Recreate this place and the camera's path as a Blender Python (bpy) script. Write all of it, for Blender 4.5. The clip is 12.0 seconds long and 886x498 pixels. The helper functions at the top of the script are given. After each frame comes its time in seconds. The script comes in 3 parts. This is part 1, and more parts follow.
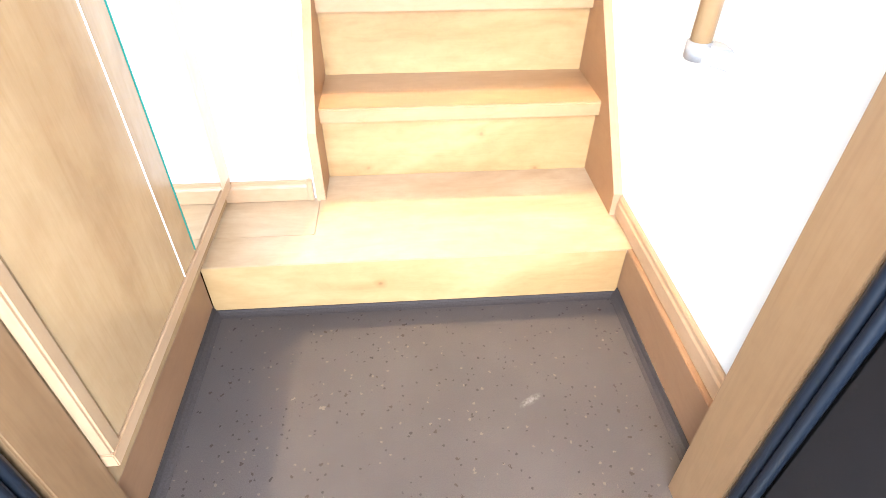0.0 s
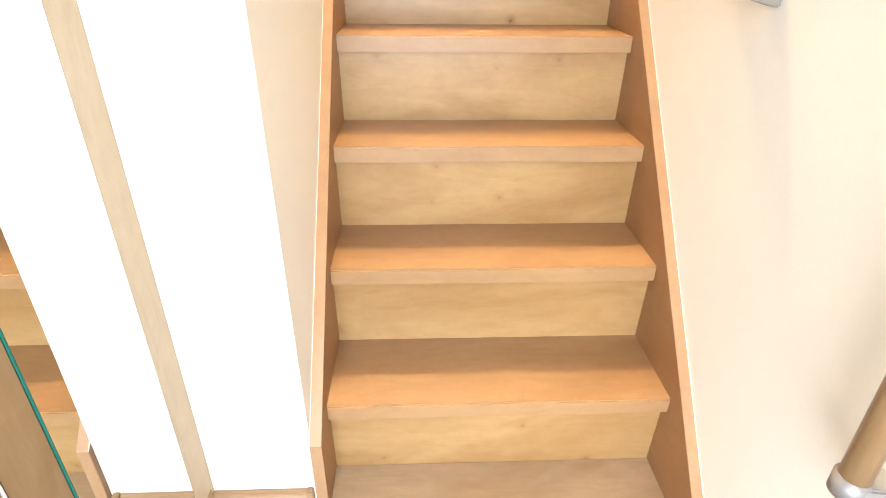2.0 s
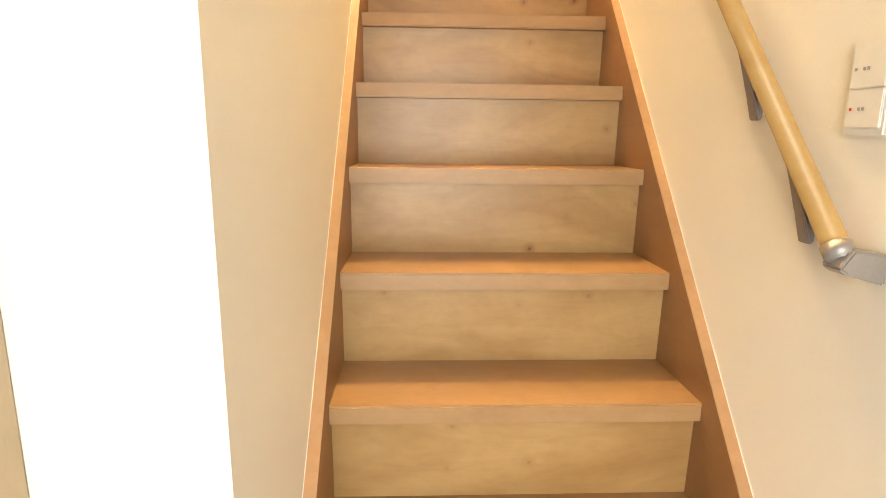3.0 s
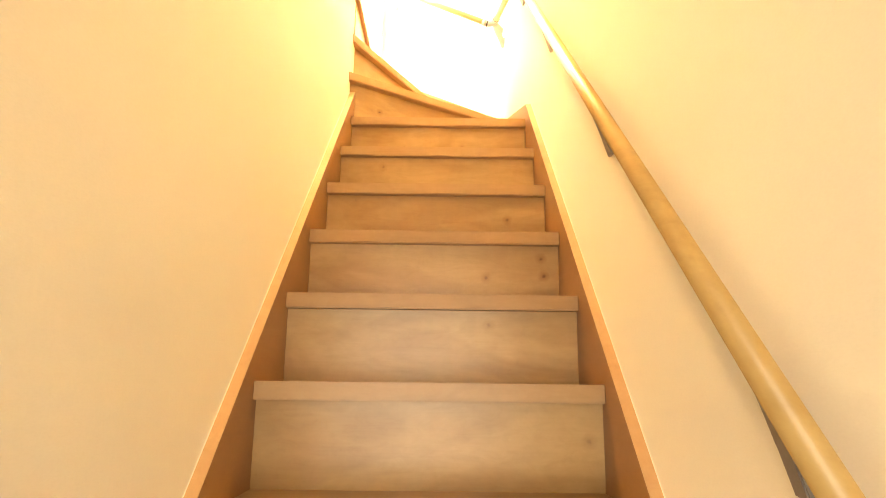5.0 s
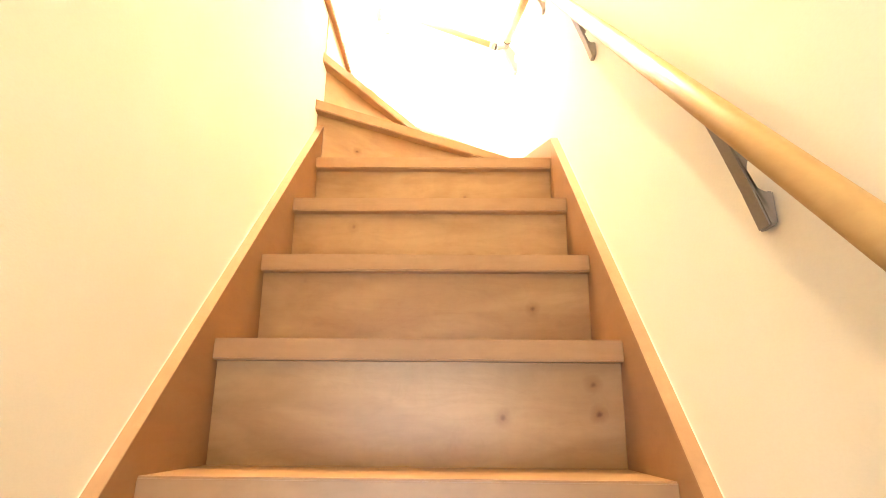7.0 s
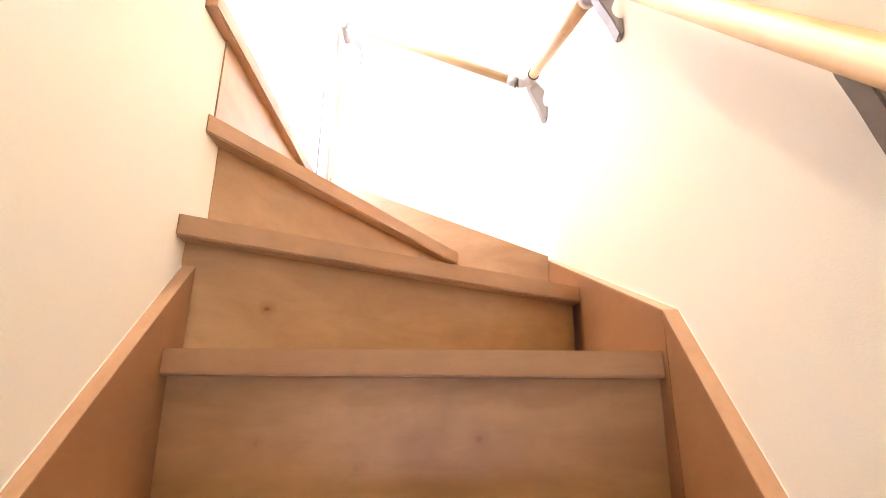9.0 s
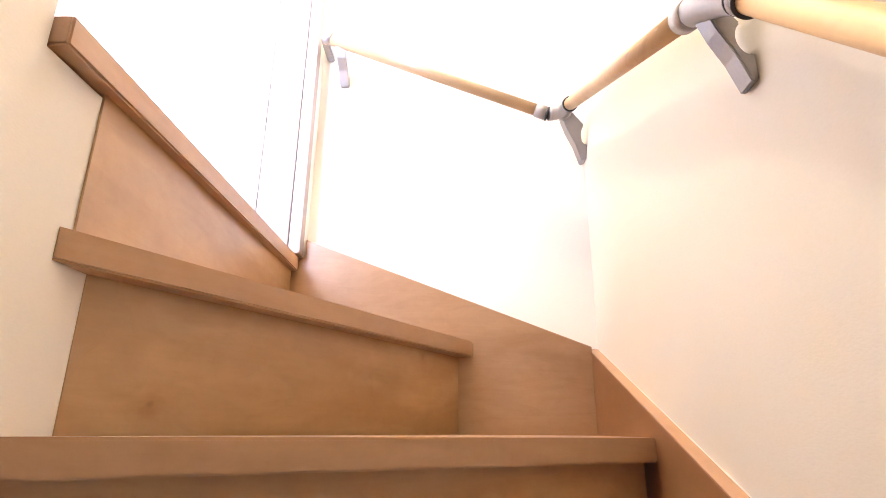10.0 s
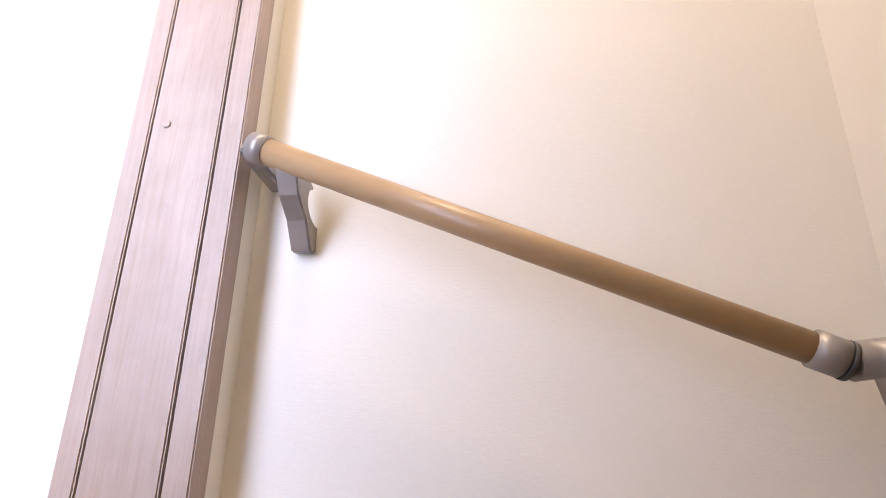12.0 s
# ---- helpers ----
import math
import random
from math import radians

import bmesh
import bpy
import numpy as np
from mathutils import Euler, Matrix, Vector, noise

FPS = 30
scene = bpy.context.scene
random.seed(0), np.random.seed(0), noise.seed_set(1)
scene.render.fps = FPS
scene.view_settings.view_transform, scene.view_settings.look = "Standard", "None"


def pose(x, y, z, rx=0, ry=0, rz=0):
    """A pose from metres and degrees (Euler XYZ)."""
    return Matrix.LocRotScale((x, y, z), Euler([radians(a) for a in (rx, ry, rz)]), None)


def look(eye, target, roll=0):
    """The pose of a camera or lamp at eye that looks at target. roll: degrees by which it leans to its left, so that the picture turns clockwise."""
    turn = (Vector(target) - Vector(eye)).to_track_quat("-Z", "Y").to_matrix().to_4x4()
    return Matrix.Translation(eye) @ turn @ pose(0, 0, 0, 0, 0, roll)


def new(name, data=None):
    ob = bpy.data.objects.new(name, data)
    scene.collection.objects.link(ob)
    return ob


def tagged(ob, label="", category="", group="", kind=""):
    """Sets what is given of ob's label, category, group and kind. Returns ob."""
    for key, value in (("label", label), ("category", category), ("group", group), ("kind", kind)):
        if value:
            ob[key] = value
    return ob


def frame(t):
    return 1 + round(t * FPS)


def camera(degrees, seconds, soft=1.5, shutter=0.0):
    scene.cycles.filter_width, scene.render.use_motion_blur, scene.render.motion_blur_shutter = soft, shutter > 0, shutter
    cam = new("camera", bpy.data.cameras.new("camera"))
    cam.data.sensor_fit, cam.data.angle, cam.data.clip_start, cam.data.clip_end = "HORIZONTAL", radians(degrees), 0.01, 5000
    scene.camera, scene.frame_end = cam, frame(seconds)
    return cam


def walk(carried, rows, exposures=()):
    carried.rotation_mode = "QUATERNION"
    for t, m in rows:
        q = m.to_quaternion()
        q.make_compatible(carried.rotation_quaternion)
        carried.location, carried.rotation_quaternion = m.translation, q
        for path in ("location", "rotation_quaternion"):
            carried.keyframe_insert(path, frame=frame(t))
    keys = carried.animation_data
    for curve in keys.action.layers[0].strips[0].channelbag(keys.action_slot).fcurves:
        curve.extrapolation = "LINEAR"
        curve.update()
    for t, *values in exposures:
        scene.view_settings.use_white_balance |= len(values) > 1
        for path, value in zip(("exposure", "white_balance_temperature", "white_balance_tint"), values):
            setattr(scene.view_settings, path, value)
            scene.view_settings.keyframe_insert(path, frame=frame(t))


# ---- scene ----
FOV = 76.9
PATH = [
    (0, -0.159, -1.191, 1.037, -4.53, -39.57, -0.38),
    (0.5, -0.167, -1.149, 1.054, -4.43, -39.07, -0.81),
    (1, -0.162, -1.060, 1.128, -2.81, -39.85, -0.60),
    (1.5, -0.190, -0.914, 1.213, -3.40, -36.50, -1.09),
    (1.8, -0.182, -0.805, 1.261, -2.73, -32.46, -0.68),
    (2, -0.174, -0.709, 1.272, -2.65, -28.87, -0.68),
    (2.2, -0.164, -0.603, 1.319, -2.78, -25.96, -0.79),
    (2.5, -0.161, -0.527, 1.318, -2.64, -19.12, -0.67),
    (3, -0.199, -0.442, 1.371, -2.35, -11.55, -0.62),
    (3.4, -0.157, -0.321, 1.422, -1.86, -3.69, -0.64),
    (3.5, -0.131, -0.265, 1.429, -1.62, -1.78, -0.50),
    (3.7, -0.090, -0.170, 1.427, -1.81, 1.86, -0.69),
    (5.3, 0.026, -0.035, 1.531, 0.32, 14.89, -0.67),
    (5.5, 0.026, -0.011, 1.536, 0.52, 15.81, -0.62),
    (6, -0.021, 0.134, 1.556, 0.71, 16.66, -0.53),
    (6.5, 0.060, 0.337, 1.645, 1.09, 17.23, -0.42),
    (6.7, 0.065, 0.426, 1.712, 1.07, 17.39, -0.51),
    (8.3, 0.043, 1.063, 2.271, 0.86, 18.48, -0.47),
    (8.5, 0.028, 1.152, 2.354, 0.94, 18.68, -0.43),
    (9, 0.063, 1.341, 2.522, 1.03, 18.67, -0.48),
    (9.5, 0.079, 1.487, 2.676, 1.50, 18.78, -0.39),
    (10, 0.045, 1.687, 2.893, 1.66, 18.05, -0.43),
    (10.5, 0.020, 1.860, 3.122, 1.16, 17.45, -0.32),
    (11, 0.016, 2.049, 3.307, 0.65, 18.01, -0.50),
    (11.5, -0.000, 2.274, 3.498, -0.91, 18.82, -0.46),
    (11.7, -0.038, 2.357, 3.548, 1.04, 20.32, 0.27),
    (12, -0.044, 2.471, 3.659, 6.10, 19.07, -0.88),
]

cam = camera(FOV, 12.0, soft=0.7)
walk(cam, [(t, pose(x, y, z, 90 + pitch, 0, yaw) @ pose(0, 0, 0, 0, 0, -roll))
           for t, x, y, z, yaw, pitch, roll in PATH],
     exposures=[(0, 2.5, 5500, 9), (1.2, 2.25, 5700, 9), (1.8, 1.82, 6000, 10), (2.5, 1.32, 6700, 10), (3.0, 1.17, 7500, 9.5), (3.4, 0.96, 9200, 10), (3.7, 0.84, 10400, 11),
                (5.3, 1.24, 8900, 10), (6.0, 1.28, 8400, 10), (6.7, 1.36, 6800, 9.5), (8.3, 0.62, 5300, 17), (9.5, -0.1, 4950, 20), (10.5, -0.98, 4950, 21), (12, -2.32, 5200, 23)])

# ---- light ----
world = bpy.data.worlds.new("sky")
scene.world = world
world.use_nodes = True
wn = world.node_tree
sky = wn.nodes.new("ShaderNodeTexSky")
sky.sky_type = "NISHITA"
sky.sun_disc = False
sky.sun_elevation = radians(42)
sky.sun_rotation = radians(200)
wn.links.new(sky.outputs[0], wn.nodes["Background"].inputs[0])
wn.nodes["Background"].inputs[1].default_value = 0.12
sun = new("sun", bpy.data.lights.new("sun", "SUN"))
sun.data.energy, sun.data.angle, sun.data.color = 2.5, radians(0.6), (1.0, 0.95, 0.88)
sun.matrix_world = look((0, 0, 0), (-0.55, -0.55, -0.9))


TOP_Z = 3.338


def area_lamp(name, m, sx, sy, watts, colour):
    lamp = new(name, bpy.data.lights.new(name, "AREA"))
    lamp.data.shape, lamp.data.size, lamp.data.size_y = "RECTANGLE", sx, sy
    lamp.data.energy, lamp.data.color = watts, colour
    lamp.matrix_world = m
    return lamp


# daylight in the opening of the entrance door, and in the upper window
area_lamp("entrance_daylight", look((-0.16, -1.75, 1.15), (-0.15, 0.6, 0.75)), 1.1, 1.6, 23, (0.92, 0.96, 1.0))
area_lamp("window_daylight", look((-0.84, 2.13, TOP_Z + 0.88), (-0.84, 3.1, TOP_Z + 0.80)), 0.44, 1.1, 62, (0.93, 0.95, 1.0)).data.spread = radians(118)
# the warm lamp in the ceiling of the stairwell
bulb = new("bulb", bpy.data.lights.new("bulb", "POINT"))
bulb.data.energy, bulb.data.color, bulb.data.shadow_soft_size = 280, (1.0, 0.72, 0.38), 0.06
bulb.location = (-0.28, 2.62, 5.50)

# ---- plan ----
G, R, H0, OV = 0.1997, 0.227, 0.152, 0.025     # going, rise, hall floor, overhang
NT = 0.040                                     # nosing height
WX, SX = 0.408, 0.3825                        # stair walls, inner faces of the stringers
YE, YW = 3.119, 3.158                          # face of the end stringer, end wall
TOP = H0 + 14 * R + 0.008                              # upper floor
CEIL = TOP + 2.40
YN = 0.1240                                     # back wall of the nook
CABX = -0.630                                  # front of the cabinet
YF = -0.157                                    # front of the hall step


def hz(k):
    return H0 + R * k + (0.008 if k > 11 else 0.0)


# ---- materials ----
class Mat:
    """A node material with short ways to add nodes."""

    def __init__(self, name):
        self.mat = bpy.data.materials.new(name)
        self.mat.use_nodes = True
        self.tree = self.mat.node_tree
        self.bsdf = self.tree.nodes["Principled BSDF"]

    def node(self, kind, **inputs):
        n = self.tree.nodes.new(kind)
        for key, value in inputs.items():
            n.inputs[key.replace("_", " ")].default_value = value
        return n

    def link(self, a, b):
        self.tree.links.new(a, b)

    def coords(self, scale, random_shift=True):
        tc = self.node("ShaderNodeTexCoord")
        mp = self.node("ShaderNodeMapping")
        mp.inputs["Scale"].default_value = scale
        self.link(tc.outputs["Object"], mp.inputs["Vector"])
        if random_shift:
            info = self.node("ShaderNodeObjectInfo")
            mul = self.node("ShaderNodeVectorMath")
            mul.operation = "SCALE"
            mul.inputs[0].default_value = (17.0, 29.0, 41.0)
            self.link(info.outputs["Random"], mul.inputs["Scale"])
            self.link(mul.outputs[0], mp.inputs["Location"])
        return mp.outputs[0]

    def noise(self, vec, scale, detail=4.0, rough=0.55, distortion=0.0):
        n = self.node("ShaderNodeTexNoise", Scale=scale, Detail=detail, Roughness=rough, Distortion=distortion)
        self.link(vec, n.inputs["Vector"])
        return n.outputs["Fac"]

    def ramp(self, fac, stops):
        n = self.node("ShaderNodeValToRGB")
        el = n.color_ramp.elements
        while len(el) < len(stops):
            el.new(0.5)
        for e, (p, c) in zip(el, stops):
            e.position = p
            e.color = (*c, 1) if len(c) == 3 else c
        self.link(fac, n.inputs[0])
        return n.outputs[0]

    def mix(self, a, b, fac, mode="MIX"):
        n = self.node("ShaderNodeMix")
        n.data_type, n.blend_type = "RGBA", mode
        if isinstance(fac, float):
            n.inputs[0].default_value = fac
        else:
            self.link(fac, n.inputs[0])
        self.link(a, n.inputs[6])
        if isinstance(b, tuple):
            n.inputs[7].default_value = (*b, 1)
        else:
            self.link(b, n.inputs[7])
        return n.outputs[2]

    def bump(self, height, strength, distance=0.002):
        n = self.node("ShaderNodeBump", Strength=strength, Distance=distance)
        self.link(height, n.inputs["Height"])
        self.link(n.outputs[0], self.bsdf.inputs["Normal"])

    def set(self, colour=None, rough=0.5, metal=0.0, spec=0.5):
        if colour is not None:
            if isinstance(colour, tuple):
                self.bsdf.inputs["Base Color"].default_value = (*colour, 1)
            else:
                self.link(colour, self.bsdf.inputs["Base Color"])
        self.bsdf.inputs["Roughness"].default_value = rough
        self.bsdf.inputs["Metallic"].default_value = metal
        self.bsdf.inputs["Specular IOR Level"].default_value = spec
        return self.mat


def wood(name, pale, deep, axis, rough=0.42, knots=True, contrast=1.0, streak=1.0, face="y", stretch=0.6, figure=1.0):
    """Sheet-finished maple: cloudy figure, fine streaks along one axis, a few pin knots."""
    m = Mat(name)
    thin = {"x": (1.0, 9.0, 9.0), "y": (9.0, 1.0, 9.0), "z": (9.0, 9.0, 1.0)}[axis]
    fine = {"x": (1.6, 60.0, 60.0), "y": (60.0, 1.6, 60.0), "z": (60.0, 60.0, 1.6)}[axis]
    cloud = m.noise(m.coords(tuple(0.5 * c ** 0.45 for c in thin)), 4.0, 3.0, 0.55, 0.9)
    base = m.ramp(cloud, [(0.5 - 0.20 / contrast, deep), (0.5 + 0.18 / contrast, pale)])
    grain = m.noise(m.coords(tuple(c ** stretch for c in thin)), 5.0, 6.0, 0.60, 1.8)
    g1 = m.ramp(grain, [(0.33, (0.84, 0.79, 0.73)), (0.57, (1, 1, 1))])
    col = m.mix(base, g1, min(0.9, 0.42 * streak), "MULTIPLY")
    fleck = m.noise(m.coords((1, 1, 1)), 26.0, 4.0, 0.6, 0.4)
    g3 = m.ramp(fleck, [(0.38, (0.90, 0.87, 0.83)), (0.60, (1, 1, 1))])
    col = m.mix(col, g3, 0.38, "MULTIPLY")
    curl = m.noise(m.coords(tuple(c ** 0.25 for c in thin)), 13.0, 5.0, 0.65, 2.6)
    g4 = m.ramp(curl, [(0.40, (0.80, 0.74, 0.67)), (0.47, (1, 1, 1)), (0.55, (1, 1, 1)), (0.66, (1.06, 1.05, 1.03))])
    col = m.mix(col, g4, 0.13 * figure, "MULTIPLY")
    line = m.noise(m.coords(fine), 3.0, 2.0, 0.5)
    g2 = m.ramp(line, [(0.35, (0.92, 0.90, 0.87)), (0.6, (1, 1, 1))])
    col = m.mix(col, g2, min(0.8, 0.22 * streak), "MULTIPLY")
    if knots:
        flat = m.node("ShaderNodeMapping")
        m.link(m.coords((1.0, 1.0, 1.0)), flat.inputs["Vector"])
        if face == "y":
            flat.inputs["Rotation"].default_value = (radians(90), 0, 0)
        wob = m.node("ShaderNodeTexNoise", Scale=45.0, Detail=3.0)
        m.link(flat.outputs[0], wob.inputs["Vector"])
        add = m.node("ShaderNodeMix")
        add.data_type, add.blend_type = "RGBA", "ADD"
        add.inputs[0].default_value = 0.012
        m.link(flat.outputs[0], add.inputs[6])
        m.link(wob.outputs["Color"], add.inputs[7])
        v = m.node("ShaderNodeTexVoronoi", Scale=6.2)
        v.voronoi_dimensions = "2D"
        m.link(add.outputs[2], v.inputs["Vector"])
        k = m.ramp(v.outputs["Distance"], [(0.012, (0.36, 0.22, 0.15)), (0.042, (0.76, 0.65, 0.57)), (0.13, (1, 1, 1))])
        sep = m.node("ShaderNodeSeparateColor")
        m.link(v.outputs["Color"], sep.inputs[0])
        some = m.ramp(sep.outputs[0], [(0.50, (0, 0, 0)), (0.95, (0.95, 0.95, 0.95))])
        col = m.mix(col, k, some, "MULTIPLY")
    m.bump(line, 0.03, 0.0006)
    return m.set(col, rough)


def wallpaper(name, colour):
    m = Mat(name)
    vec = m.coords((1, 1, 1), False)
    weave = m.noise(m.coords((1.0, 1.0, 2.6), False), 150.0, 3.0, 0.6)
    blotch = m.noise(vec, 2.2, 3.0)
    tone = m.ramp(blotch, [(0.3, tuple(c * 0.965 for c in colour)), (0.7, colour)])
    fleck = m.ramp(weave, [(0.3, (0.965, 0.962, 0.955)), (0.6, (1, 1, 1))])
    m.bump(weave, 0.22, 0.0010)
    return m.set(m.mix(tone, fleck, 0.6, "MULTIPLY"), 0.85, 0.0, 0.25)


def plain(name, colour, rough=0.5, metal=0.0, spec=0.5, grit=0.06, scale=60.0):
    m = Mat(name)
    n = m.noise(m.coords((1, 1, 1)), scale, 3.0)
    col = m.ramp(n, [(0.3, tuple(c * (1 - grit) for c in colour)), (0.7, tuple(min(1, c * (1 + grit)) for c in colour))])
    m.bump(n, 0.05, 0.0005)
    return m.set(col, rough, metal, spec)


def floor_sheet(name):
    """Grey-brown sheet floor with scattered dark and pale chips."""
    m = Mat(name)
    vec = m.coords((1, 1, 1), False)
    soft = m.noise(vec, 3.0, 4.0)
    col = m.ramp(soft, [(0.3, (0.043, 0.0340, 0.0295)), (0.7, (0.057, 0.0455, 0.0392))])
    grit = m.noise(vec, 420.0, 2.0)
    col = m.mix(col, m.ramp(grit, [(0.35, (0.82, 0.80, 0.78)), (0.62, (1.12, 1.10, 1.08))]), 0.7, "MULTIPLY")
    for scale, size, tint, keep in ((21.0, 0.085, (0.020, 0.013, 0.010), 0.5), (30.0, 0.12, (0.026, 0.016, 0.011), 0.5),
                                    (15.0, 0.085, (0.092, 0.070, 0.054), 0.70), (48.0, 0.15, (0.078, 0.058, 0.045), 0.62),
                                    (60.0, 0.16, (0.022, 0.015, 0.012), 0.50)):
        warp = m.node("ShaderNodeTexNoise", Scale=scale * 5, Detail=2.0)
        m.link(vec, warp.inputs["Vector"])
        add = m.node("ShaderNodeMix")
        add.data_type, add.blend_type = "RGBA", "ADD"
        add.inputs[0].default_value = 0.35 / scale
        m.link(vec, add.inputs[6])
        m.link(warp.outputs["Color"], add.inputs[7])
        v = m.node("ShaderNodeTexVoronoi", Scale=scale)
        m.link(add.outputs[2], v.inputs["Vector"])
        near = m.node("ShaderNodeMath")
        near.operation = "LESS_THAN"
        near.inputs[1].default_value = size
        m.link(v.outputs["Distance"], near.inputs[0])
        sep = m.node("ShaderNodeSeparateColor")
        m.link(v.outputs["Color"], sep.inputs[0])
        some = m.node("ShaderNodeMath")
        some.operation = "GREATER_THAN"
        some.inputs[1].default_value = keep
        m.link(sep.outputs[0], some.inputs[0])
        both = m.node("ShaderNodeMath")
        both.operation = "MULTIPLY"
        m.link(near.outputs[0], both.inputs[0])
        m.link(some.outputs[0], both.inputs[1])
        col = m.mix(col, tint, both.outputs[0])
    # a pale scuff mark
    place = m.node("ShaderNodeMapping")
    place.vector_type = "TEXTURE"
    place.inputs["Location"].default_value = (0.093, -0.474, 0.0)
    place.inputs["Rotation"].default_value = (0, 0, radians(32))
    place.inputs["Scale"].default_value = (0.034, 0.011, 1.0)
    m.link(vec, place.inputs["Vector"])
    far = m.node("ShaderNodeVectorMath")
    far.operation = "LENGTH"
    m.link(place.outputs[0], far.inputs[0])
    spread = m.ramp(far.outputs["Value"], [(0.2, (1, 1, 1)), (1.0, (0, 0, 0))])
    ragged = m.ramp(m.noise(vec, 150.0, 4.0), [(0.35, (0, 0, 0)), (0.62, (0.7, 0.7, 0.7))])
    col = m.mix(col, (0.16, 0.145, 0.135), m.mix(spread, ragged, 1.0, "MULTIPLY"))
    m.bump(grit, 0.12, 0.0008)
    return m.set(col, 0.62, 0.0, 0.18)


TREAD = wood("tread_wood", (0.345, 0.209, 0.100), (0.290, 0.160, 0.070), "x", 0.38, False)
NOSE = wood("nosing_wood", (0.415, 0.255, 0.122), (0.375, 0.220, 0.100), "x", 0.40, False, 0.8, figure=0.6)
RISER = wood("riser_wood", (0.445, 0.284, 0.124), (0.360, 0.210, 0.082), "x", 0.34, True, 1.9, 1.1)
STRING = wood("stringer_wood", (0.303, 0.157, 0.066), (0.264, 0.129, 0.052), "y", 0.42, False, 0.8, figure=0.6)
STRING_X = wood("end_stringer_wood", (0.365, 0.222, 0.105), (0.290, 0.163, 0.070), "x", 0.42, False, 1.5, 1.2)
EDGE = wood("stringer_edge_wood", (0.441, 0.280, 0.154), (0.399, 0.238, 0.126), "y", 0.42, False, 0.8)
HALL = wood("hall_floor_wood", (0.450, 0.320, 0.188), (0.372, 0.242, 0.128), "x", 0.33, False, 1.3, 1.1)
TRIM = wood("trim_wood", (0.420, 0.273, 0.154), (0.371, 0.224, 0.115), "y", 0.42, False)
TRIM_X = wood("trim_wood_across", (0.420, 0.273, 0.154), (0.371, 0.224, 0.115), "x", 0.42, False)
SIDE = wood("side_frame_wood", (0.320, 0.205, 0.110), (0.275, 0.168, 0.085), "z", 0.42, False, figure=0.4)
# trim maple with shade in its colour, offsetting the entrance lamp on the jambs
TRIM_Z = wood("shaded_jamb_wood", (0.205, 0.118, 0.053), (0.175, 0.094, 0.040), "z", 0.42, False, 1.0, 1.5, "y", 1.1, figure=0.4)
SKIRT = wood("skirt_wood", (0.250, 0.134, 0.065), (0.214, 0.111, 0.050), "y", 0.42, False)
CABINET = wood("cabinet_wood", (0.375, 0.250, 0.126), (0.300, 0.187, 0.090), "z", 0.20, False, 1.2, 0.85, "y", 1.0, figure=0.3)
FILLER = wood("filler_wood", (0.54, 0.42, 0.28), (0.48, 0.36, 0.22), "z", 0.42, False, figure=0.4)
CASING = wood("casing_wood", (0.425, 0.346, 0.290), (0.350, 0.275, 0.224), "z", 0.45, False, 0.8, 1.5, "y", 1.5, figure=0.4)
RAIL = wood("rail_wood", (0.58, 0.375, 0.145), (0.50, 0.305, 0.105), "y", 0.38, False, 0.8, figure=0.2)
RAIL_PALE = wood("pale_rail_wood", (0.60, 0.425, 0.225), (0.50, 0.335, 0.160), "y", 0.38, False, 1.2, 1.6, figure=0.2)
RAIL_X = wood("rail_wood_across", (0.45, 0.318, 0.170), (0.36, 0.240, 0.115), "x", 0.38, False, 0.9, figure=0.2)
BAR = wood("grab_bar_wood", (0.406, 0.259, 0.126), (0.336, 0.199, 0.087), "z", 0.30, False, figure=0.2)
WALL = wallpaper("wallpaper", (0.82, 0.785, 0.70))
PAINT = plain("white_door_sheet", (0.84, 0.84, 0.84), 0.5, grit=0.02)
CEILING = wallpaper("ceiling_paper", (0.82, 0.81, 0.78))
SHEET = floor_sheet("chip_floor_sheet")
# the floor sheet's tone, darker by the shade that lies along the rim
EDGING = plain("shaded_edging", (0.036, 0.0275, 0.0235), 0.8, 0.0, 0.2, 0.2, 300.0)
METAL = plain("grey_bracket", (0.315, 0.295, 0.278), 0.38, 0.35, 0.5, 0.04, 200.0)
RING = plain("dark_ring", (0.05, 0.048, 0.045), 0.5)
GROOVE = plain("casing_groove", (0.20, 0.155, 0.132), 0.7)
BRONZE = plain("dark_door_metal", (0.010, 0.008, 0.0075), 0.42, 0.3)
RUBBER = plain("black_gasket", (0.007, 0.010, 0.016), 0.36, 0.0, 0.45)
PLASTIC = plain("switch_plastic", (0.78, 0.76, 0.70), 0.35, grit=0.02)
INK = plain("grey_print", (0.33, 0.32, 0.30), 0.6)
RED = plain("red_lamp", (0.60, 0.04, 0.02), 0.4)
CONCRETE = plain("porch_concrete", (0.34, 0.33, 0.31), 0.9, grit=0.12, scale=25.0)
STUCCO = plain("outer_wall", (0.58, 0.55, 0.50), 0.9, grit=0.05, scale=90.0)
mir = Mat("mirror_silver")
MIRROR = mir.set((0.90, 0.92, 0.90), 0.015, 1.0)
gl = Mat("green_glass_edge")
GLASS_EDGE = gl.set((0.02, 0.16, 0.12), 0.12, 0.0, 0.6)
glow = Mat("lamp_diffuser")
glow.bsdf.inputs["Emission Color"].default_value = (1.0, 0.78, 0.48, 1)
glow.bsdf.inputs["Emission Strength"].default_value = 4.0
DIFFUSER = glow.set((0.8, 0.78, 0.72), 0.5)


